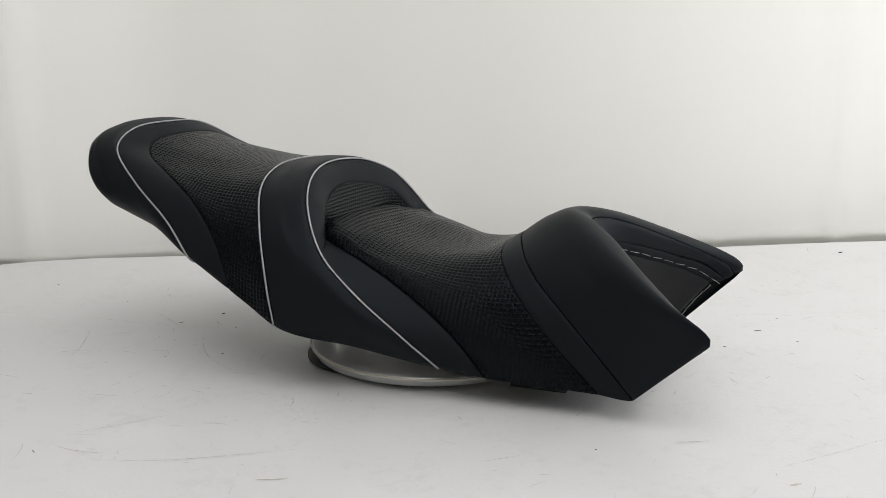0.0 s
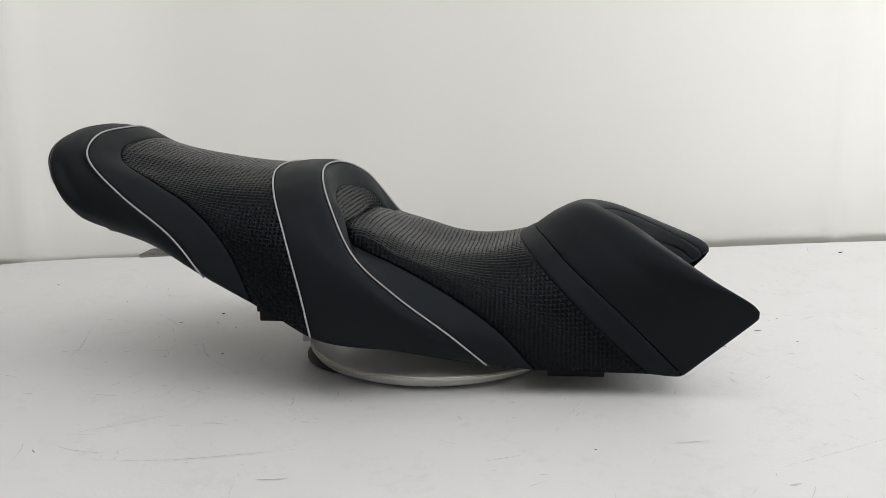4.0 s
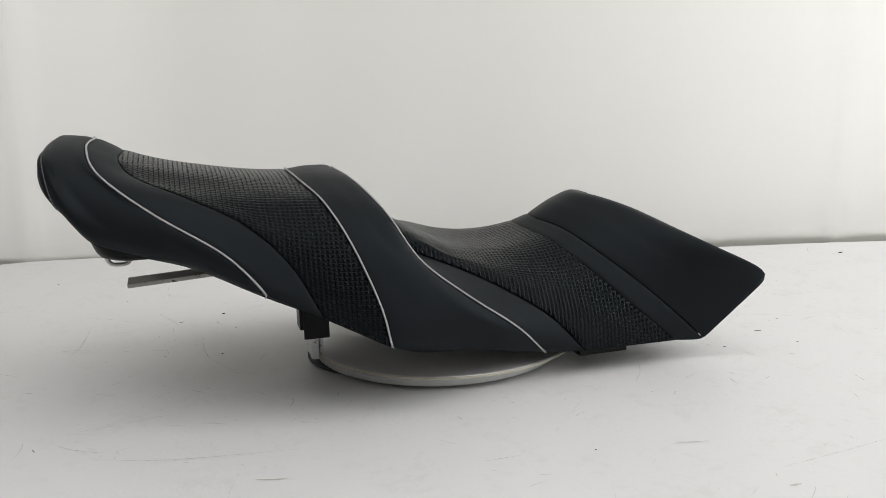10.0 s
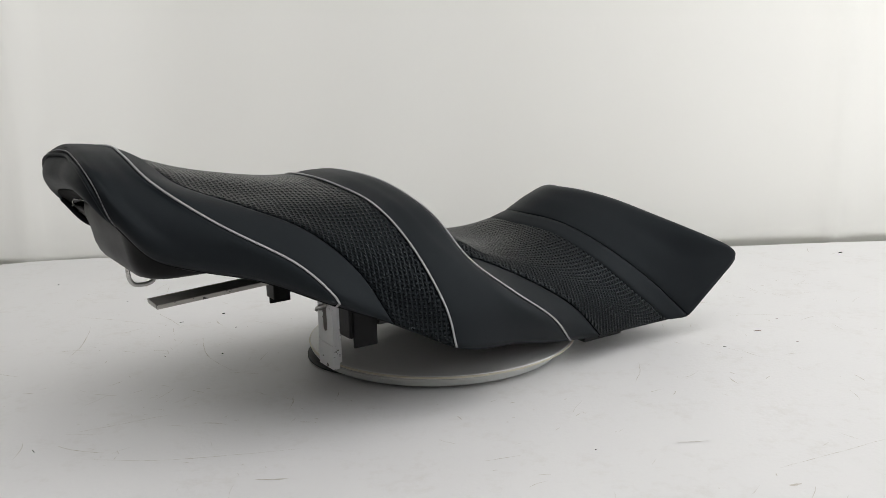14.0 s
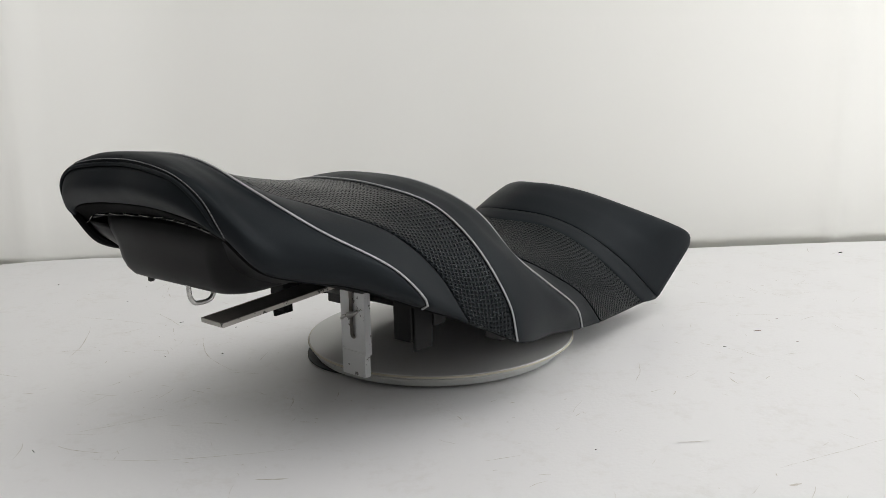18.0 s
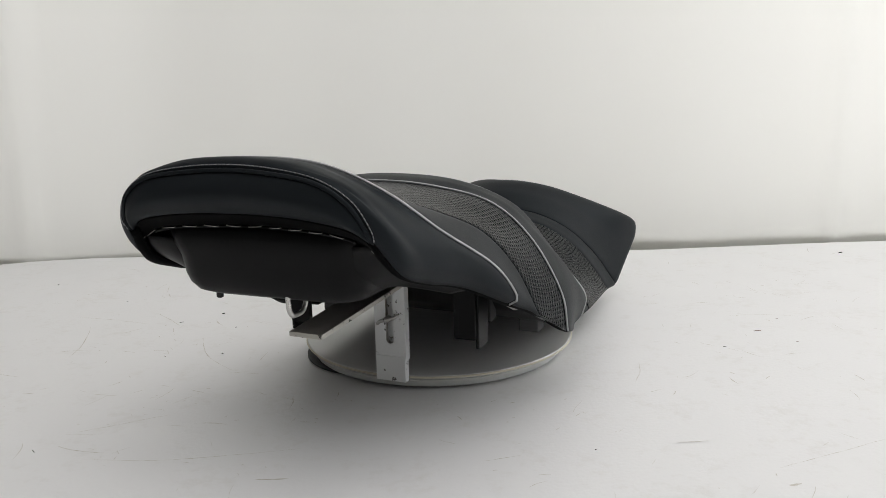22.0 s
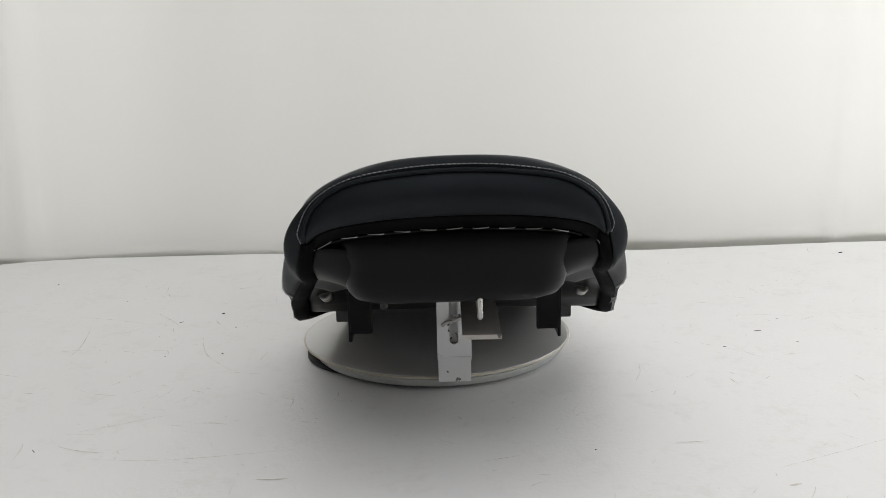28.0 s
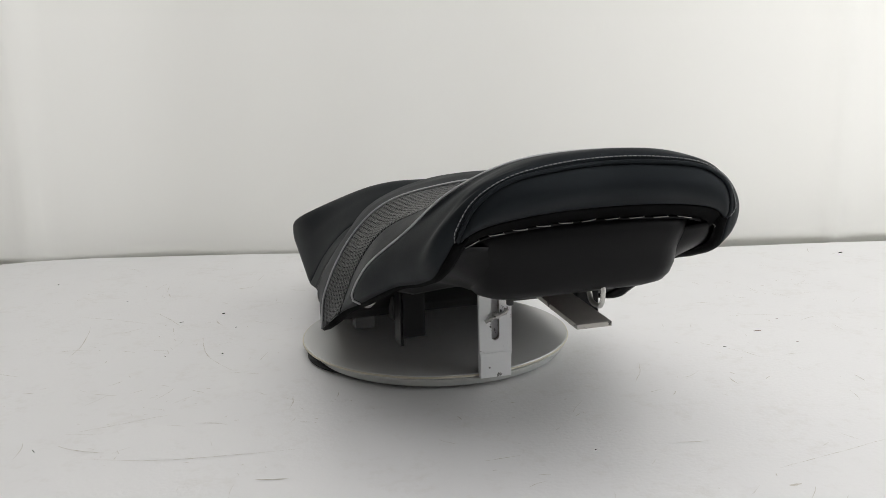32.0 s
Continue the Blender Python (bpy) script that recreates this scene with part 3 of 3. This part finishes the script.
def housing(seat):
    """Moulded box under the tail."""
    rows = [(-0.3640, 0.0995, 0.2385, 0.030), (-0.3690, 0.0990, 0.2330, 0.030), (-0.3700, 0.0975, 0.2270, 0.030), (-0.3698, 0.0945, 0.2215, 0.029), (-0.3690, 0.0908, 0.2160, 0.028),
            (-0.3675, 0.0880, 0.2105, 0.027), (-0.3662, 0.0866, 0.2040, 0.026), (-0.3645, 0.0856, 0.1950, 0.025), (-0.3615, 0.0840, 0.1870, 0.025), (-0.3575, 0.0800, 0.1812, 0.024),
            (-0.3500, 0.0730, 0.1775, 0.023), (-0.3400, 0.0620, 0.1758, 0.020)]
    verts, faces = [], []
    for xr, wy, z, r in rows:
        ring = rounded_ring(xr, -0.245, wy, r)
        verts += [tuple(to_metres((x, y, z))) for x, y in ring]
    n = len(ring)
    for k in range(len(rows) - 1):
        for i in range(n):
            j = (i + 1) % n
            faces.append((k * n + i, (k + 1) * n + i, (k + 1) * n + j, k * n + j))
    faces.append(tuple(range(n)))
    faces.append(tuple((len(rows) - 1) * n + i for i in range(n))[::-1])
    piece("tool_housing", mesh_of("tool_housing", verts, faces, PLASTIC), seat, "black plastic box moulded under the tail")
    # ledge between the staples and the box
    edge = mirrored(STACK[0])
    inner = edge * np.array([1, 0.86, 1]) + np.array([0.022, 0, 0.002])
    edge, inner = edge[5:-5], inner[5:-5]
    m = len(edge)
    faces = [(i, i + 1, m + i + 1, m + i) for i in range(m - 1)]
    ledge = piece("base_ledge", mesh_of("base_ledge", np.vstack([edge, inner]), faces, PLASTIC), seat)
    sol = ledge.modifiers.new("thickness", "SOLIDIFY")
    sol.thickness = 0.002
    # flare from the box out to the cover's lower edge, both sides
    for sy in (1, -1):
        rows = []
        outer = to_metres(smooth_line(FLARE_EDGE, 30, mirror=False))
        inner = to_metres(smooth_line(FLARE_FOOT, 30, mirror=False))
        for e, h in zip(outer, inner):
            c = np.array([(e[0] + h[0]) / 2, h[1] * 0.62 + e[1] * 0.38, e[2] * 0.62 + h[2] * 0.38])
            rows.append([(e * (1 - w) ** 2 + 2 * c * w * (1 - w) + h * w * w) * np.array([1, -sy, 1]) for w in np.linspace(0, 1, 11)])
        p = np.array(rows)
        r, c = p.shape[:2]
        faces = [(i * c + j, i * c + j + 1, (i + 1) * c + j + 1, (i + 1) * c + j) for i in range(r - 1) for j in range(c - 1)]
        flare = piece("base_flare", mesh_of("base_flare", p.reshape(-1, 3), faces, PLASTIC), seat, "glossy black plastic flare beside the tool box")
        sol = flare.modifiers.new("thickness", "SOLIDIFY")
        sol.thickness = 0.002
    # wire loop and a peg under the box
    path = [(-.356, .184), (-.3555, .172), (-.352, .1655), (-.347, .164), (-.339, .164), (-.334, .1665), (-.331, .173), (-.331, .184)]
    line = smooth_line([(x, -0.018, z) for x, z in path], 40, mirror=False)
    v, f = tube(to_metres(line), 0.0022, 10)
    piece("wire_loop", mesh_of("wire_loop", v, f, STEEL), seat, "bright bent steel wire loop")
    v, f = turned([(0.0018, -0.0045), (0.0031, -0.0036), (0.0031, 0.004), (0.002, 0.006)], 16)
    peg = piece("peg", mesh_of("peg", v, f, BLACK), seat)
    peg.location = tuple(to_metres((-.345, .056, .1765)))
    # mounting lugs and pads under the base
    for sy in (-1, 1):
        for name, lo, hi, mat in (("mounting_lug", (-.178, .080, .0985), (-.172, .1020, .150), PLASTIC), ("lug_rib", (-.1745, .1010, .0890), (-.1490, .1042, .150), PLASTIC),
                                  ("lug_gusset", (-.1715, .086, .120), (-.152, .1005, .150), PLASTIC), ("rubber_pad", (-.1485, .088, .1085), (-.132, .106, .132), BLACK),
                                  ("side_pad", (-.0720, .108, .0780), (-.050, .129, .1010), RUBBER), ("front_foot", (.130, .070, .0312), (.1885, .0945, .046), BLACK)):
            a, b = to_metres(lo), to_metres(hi)
            if sy < 0:
                a, b = np.array([a[0], -b[1], a[2]]), np.array([b[0], -a[1], b[2]])
            part(name, box(a, b, 0.0018), mat, seat)
        v, f = turned([(0.0066, -0.012), (0.0072, 0.0004), (0.0066, 0.0012), (0.0030, 0.0014), (0.0026, 0.0006)], 24)
        bolt = piece("bolt", mesh_of("bolt", v, f, STEEL), seat, "bright round bolt head")
        bolt.matrix_basis = Matrix.Translation(to_metres((-.150, sy * .1285, .1325))) @ Matrix.Rotation(radians(-62), 4, "Y")


def along(points, pitch, n=200, mirror=True):
    """Places and directions at an even pitch along a line, both halves."""
    line = to_metres(smooth_line(points, n, mirror))
    if mirror:
        line = mirrored(line)
    s = np.r_[0, np.cumsum(np.linalg.norm(np.diff(line, axis=0), axis=1))]
    out = []
    for g in np.arange(pitch * 0.5, s[-1], pitch):
        p = Vector([np.interp(g, s, line[:, k]) for k in range(3)])
        q = Vector([np.interp(min(g + 0.001, s[-1]), s, line[:, k]) for k in range(3)])
        o = Vector([np.interp(max(g - 0.001, 0), s, line[:, k]) for k in range(3)])
        out.append((p, (q - o).normalized()))
    return out


NOTCH_FRONT = [(.296, -.1290, .097), (.279, -.1240, .079), (.265, -.1190, .060)]


def fasteners(seat):
    """Stitches round the tail, staples along the lining."""
    rng = random.Random(4)
    v, f = tube([(0, 0, -0.0014), (0, 0.0003, -0.0008), (0, 0.0004, 0), (0, 0.0003, 0.0008), (0, 0, 0.0014)], 0.00042, 6)
    stitch = mesh_of("stitch", v, f, THREAD)
    middle = Vector((-0.30, 0, 0.2))
    for p, d in along(ARCH["stitch_row"], 0.0039):
        out = (p - middle)
        out = (out - out.dot(d) * d).normalized()
        m = Matrix((d.cross(out), out, -d)).transposed().to_4x4()
        ob = piece("stitch", stitch, seat)
        ob.matrix_basis = Matrix.Translation(p + out * 0.0003) @ m
    v, f = tube([(0, -0.0015, -0.0062), (0, 0.0004, -0.006), (0, 0.0005, 0), (0, 0.0004, 0.006), (0, -0.0015, 0.0062)], 0.00036, 6)
    staple = mesh_of("staple", v, f, STEEL)

    def drive(points, pitch, away, mirror=True, flip=1):
        for p, d in along(points, pitch, mirror=mirror):
            if mirror and p.y < -0.098:
                continue
            out = Vector(away) * Vector((1, flip, 1)) if not mirror else Vector(away)
            out = (out - out.dot(d) * d).normalized()
            m = Matrix((d.cross(out), out, -d)).transposed().to_4x4()
            tilt = Matrix.Rotation(rng.uniform(-0.12, 0.12), 4, "Y")
            ob = piece("staple", staple, seat)
            ob.matrix_basis = Matrix.Translation(p + out * 0.0012) @ m @ tilt

    for sy in (1, -1):
        drive([(x - 0.001, (y - 0.001) * sy, z - 0.002) for x, y, z in FLARE_EDGE[:4]], 0.0115, (-0.6, -sy, -0.8), mirror=False)
    drive(ARCH["staples"], 0.0205, (-1, 0, -0.25))
    for sy in (1, -1):
        half = [(a[0] * 0.62 + b[0] * 0.38, (a[1] * 0.62 + b[1] * 0.38) * sy, a[2] * 0.62 + b[2] * 0.38) for a, b in zip(ARCH["notch_staples"], ARCH["notch_fold"])]
        drive(half[1:], 0.019, (0.35, -half[-1][1] * 8, 0.35), mirror=False)
        drive([(x, y * sy, z) for x, y, z in NOTCH_FRONT], 0.014, (0.7, -half[-1][1] * 7, 0.0), mirror=False)


seat = build_seat()


DISC_TOP = 0.0190


def build_turntable():
    """A thin lacquered disc, set off its axis, on a thicker white rim."""
    tt = new("turntable")
    tagged(tt, "round white lacquered turntable disc on a white rim", "turntable")
    v, f = turned([(0.160, DISC_TOP - 0.0042), (0.1640, DISC_TOP - 0.0040), (0.1648, DISC_TOP - 0.0030), (0.1649, DISC_TOP - 0.0009), (0.1643, DISC_TOP - 0.0001), (0.1625, DISC_TOP)], 128)
    disc = piece("disc", mesh_of("disc", v, f, DISC, smooth=False), tt, "grey-white lacquered disc")
    disc.location = (0.0068, 0.0017, 0)
    v, f = tube([(0.1652 * math.cos(2 * math.pi * k / 128), 0.1652 * math.sin(2 * math.pi * k / 128), DISC_TOP - 0.0019) for k in range(128)], 0.0012, 8, closed=True)
    band = piece("edge_band", mesh_of("edge_band", v, f, PLY), tt, "cream edge of the disc")
    band.location = (0.0068, 0.0017, 0)
    v, f = turned([(0.1515, 0.0048), (0.1535, 0.0052), (0.1580, DISC_TOP - 0.0066), (0.1588, DISC_TOP - 0.0058), (0.1588, DISC_TOP - 0.0050), (0.1580, DISC_TOP - 0.0043)], 128)
    piece("rim", mesh_of("rim", v, f, RIM, smooth=False), tt, "silvery white rim under the disc")
    return tt


turntable = build_turntable()
# flat black disc that shows as a crescent left of the rim
basev, basef = turned([(0.0945, 0.0004), (0.0966, 0.001), (0.0966, 0.0036), (0.0945, 0.0044)], 96)
base = new("rotary_base", mesh_of("rotary_base", basev, basef, BLACK, smooth=False))
base.location = (-0.0657, -0.0121, 0.0)
tagged(base, "flat black round disc lying on the table under the turntable rim", "rotary base")


def build_stand():
    """Slotted white post on the disc, with a flat steel arm under the seat and a wing screw."""
    st = new("stand")
    tagged(st, "white slotted steel post with a flat steel arm under the seat", "stand")
    lower = box(to_metres((-.1555, -.0160, .0376)), to_metres((-.1475, .0172, .0640)), 0.0006)
    part("lower_plate", lower, CHIPPED, st, "white painted foot plate with chipped edges")
    part("back_rail", box(to_metres((-.1450, -.0105, .0422)), to_metres((-.1420, .0125, .135)), 0.0006), CHIPPED, st)
    # slider: a flat post with a rounded slot through its face
    bm = bmesh.new()
    y0, y1, z0, z1 = -.0168, .0178, .0605, .150
    sy_, r, lo, hi = .0008, .0043, .0815, .1320
    outer, inner = [], []
    for k in range(40):
        a = 2 * math.pi * (k + 0.5) / 40
        cy, cz = math.cos(a), math.sin(a)
        inner.append((sy_ + r * cy, (hi if cz > 0 else lo) + r * cz))
        g = min((y1 - sy_) / cy if cy > 1e-6 else 9, (y0 - sy_) / cy if cy < -1e-6 else 9, 0.0195 / abs(cz))
        outer.append((sy_ + g * cy, max(z0, min(z1, (hi if cz > 0 else lo) + g * cz))))
    for q in (outer,):
        for y in (y0, y1):
            for z in (z0, z1):
                near = min(range(40), key=lambda n: (q[n][0] - y) ** 2 + (q[n][1] - z) ** 2)
                q[near] = (y, z)
    rings = [[bm.verts.new(to_metres((x, y, z))) for y, z in loop] for x, loop in ((-.1545, outer), (-.1545, inner), (-.1495, inner), (-.1495, outer))]
    for n in range(4):
        for k in range(40):
            l = (k + 1) % 40
            face = bm.faces.new([rings[n][k], rings[n][l], rings[(n + 1) % 4][l], rings[(n + 1) % 4][k]])
            face.material_index = 1 if n == 1 else 0
    bmesh.ops.recalc_face_normals(bm, faces=bm.faces[:])
    post = part("post", bm, CHIPPED, st, "white painted slotted flat post, chipped")
    post.data.materials.append(DARKSTEEL)
    part("flange", box(to_metres((-.1493, -.0168, .0605)), to_metres((-.1455, -.0145, .150)), 0.0006), CHIPPED, st)
    # arm: flat bar that rises a little towards the post
    bar = box((-0.206 * SC, -0.0155 * SC, -0.0022), (0.0, 0.0155 * SC, 0.0022), 0.0007)
    arm = part("arm", bar, DARKSTEEL, st, "flat grey steel arm with chipped white edges")
    arm.data.materials.append(WORN)
    for poly in arm.data.polygons:
        if abs(poly.normal.z) < 0.95:
            poly.material_index = 1
    arm.matrix_basis = Matrix.Translation(to_metres((-.132, -.0200, .1545))) @ Matrix.Rotation(radians(-3.0), 4, "Y")
    v, f = turned([(0.0022, -0.001), (0.0036, 0.0), (0.0036, 0.006), (0.0025, 0.0075)], 16)
    screw = piece("wing_screw", mesh_of("wing_screw", v, f, STEEL), st, "steel wing screw through the slot")
    screw.matrix_basis = Matrix.Translation(to_metres((-.1545, .0008, .104))) @ Matrix.Rotation(radians(-90), 4, "Y")
    wing = tube([(0.004, -0.0125, -0.006), (0.006, -0.008, -0.0025), (0.006, 0, 0), (0.006, 0.008, 0.0025), (0.004, 0.0125, 0.006)], 0.0021, 6)
    w = piece("wing", mesh_of("wing", wing[0], wing[1], STEEL), screw)
    w.matrix_basis = Matrix.Rotation(radians(-90), 4, "Y")
    return st


stand = build_stand()


def litter():
    """Bits of thread and dirt on the table top, each a small thing, and faint scratches."""
    spots = [(0.718, 0.457, 12, 0.009, 0.003, BLACK), (0.414, 0.027, 3, 0.012, 0.0011, None), (-0.386, -0.282, -48, 0.009, 0.0011, BLACK),
             (0.142, -0.311, -20, 0.002, 0.0016, BLACK), (-0.36, 0.131, 40, 0.008, 0.001, BLACK), (0.352, -0.032, -10, 0.006, 0.0008, BLACK),
             (0.458, 0.076, 20, 0.004, 0.0012, None), (-0.31, 0.169, 25, 0.006, 0.0022, BLACK), (-0.629, 0.365, 30, 0.003, 0.002, BLACK), (-0.277, 0.100, 70, 0.002, 0.0016, BLACK),
             (-0.475, 0.247, 15, 0.003, 0.0014, BLACK), (0.447, -0.02, 15, 0.004, 0.0008, None), (-0.27, -0.01, 15, 0.003, 0.0016, BLACK), (-0.34, -0.015, 15, 0.002, 0.0015, BLACK)]
    brown = material("brown_thread", (0.16, 0.07, 0.05), 0.8)
    for x, y, a, long, thick, mat in spots:
        long, thick = long * 0.7, thick * 0.6
        v, f = tube([(-long / 2, 0, 0), (-long / 6, thick * 0.2, 0), (long / 5, 0, thick * 0.1), (long / 2, -thick * 0.1, 0)], thick / 2, 7)
        ob = new("debris", mesh_of("debris", v, f, mat or brown))
        ob.matrix_basis = pose(x, y, thick / 2, 0, 0, a)
        tagged(ob, "brown bit of thread on the white table" if mat is None else "small dark speck of dirt on the white table", "debris", "bits on the table")
    rng = random.Random(11)
    verts, faces = [], []

    def mark(x, y, heading_, long, bend, width):
        n = 10
        px_, py_, a = x, y, heading_
        at = len(verts)
        for k in range(n + 1):
            w = width * (0.35 + math.sin(math.pi * k / n))
            verts.append((px_ - math.sin(a) * w, py_ + math.cos(a) * w, 0.0004))
            verts.append((px_ + math.sin(a) * w, py_ - math.cos(a) * w, 0.0004))
            px_ += math.cos(a) * long / n
            py_ += math.sin(a) * long / n
            a += bend / n + rng.uniform(-0.08, 0.08)
        for k in range(n):
            q = at + 2 * k
            faces.append((q, q + 1, q + 3, q + 2))

    for _ in range(300):
        x, y, a = rng.uniform(-0.6, 0.68), rng.uniform(-0.46, 0.46), rng.uniform(0, 6.28)
        for _ in range(rng.choice((1, 1, 1, 2, 3))):
            px0, py0 = x + rng.gauss(0, 0.020), y + rng.gauss(0, 0.014)
            if math.hypot(px0, py0) > 0.19:
                mark(px0, py0, a + rng.gauss(0, 0.4), rng.choice((0.003, 0.005, 0.008, 0.012, 0.02, 0.035)), rng.uniform(-0.6, 0.6), rng.uniform(0.00015, 0.00050))
    for x, y, a, long, bend, width in ((-0.368, -0.271, -0.62, 0.055, 0.35, 0.0005), (-0.33, -0.303, -0.1, 0.2, 0.15, 0.0003), (-0.31, 0.054, -1.35, 0.145, 0.5, 0.0004),
                                      (-0.483, 0.118, -1.25, 0.13, -0.5, 0.0004), (0.294, -0.357, 0.45, 0.15, 0.05, 0.0003), (0.235, -0.08, -1.75, 0.07, -0.3, 0.0003),
                                      (-0.408, 0.18, -0.9, 0.09, 0.1, 0.0004), (-0.52, 0.17, -0.3, 0.12, -0.2, 0.0004), (-0.163, -0.352, -0.1, 0.03, 0.1, 0.0008),
                                      (0.29, -0.388, 0.1, 0.012, 0.2, 0.0012), (0.22, -0.30, 0.1, 0.03, 0.1, 0.0006), (0.40, 0.095, 0.2, 0.10, -0.4, 0.0003), (-0.36, -0.24, 0.4, 0.09, 0.1, 0.0004)):
        mark(x, y, a, long, bend, width)
    ob = new("scratches", mesh_of("scratches", verts, faces, SCRATCH, smooth=False))
    tagged(ob, "faint grey-brown scratches across the white table", "scratches", kind="stuff")


litter()

OFFSET = Matrix.Translation((0, -0.018 * SC, 0))


def heading(t):
    """The turntable's turn in degrees: an even pace with a slight slowing."""
    s = t / 32.0
    return -24.4 + math.degrees(s * (2.2889 + 0.04655 * s - 0.15272 * s * s + 0.08615 * s ** 3))


def motions():
    rows = []
    for k in range(17):
        t = 2.0 * k
        rows.append((t, Matrix.Rotation(radians(heading(t)), 4, "Z") @ OFFSET))
    walk(seat, rows)
    walk(stand, rows)
    walk(turntable, [(t, m @ OFFSET.inverted()) for t, m in rows])


motions()
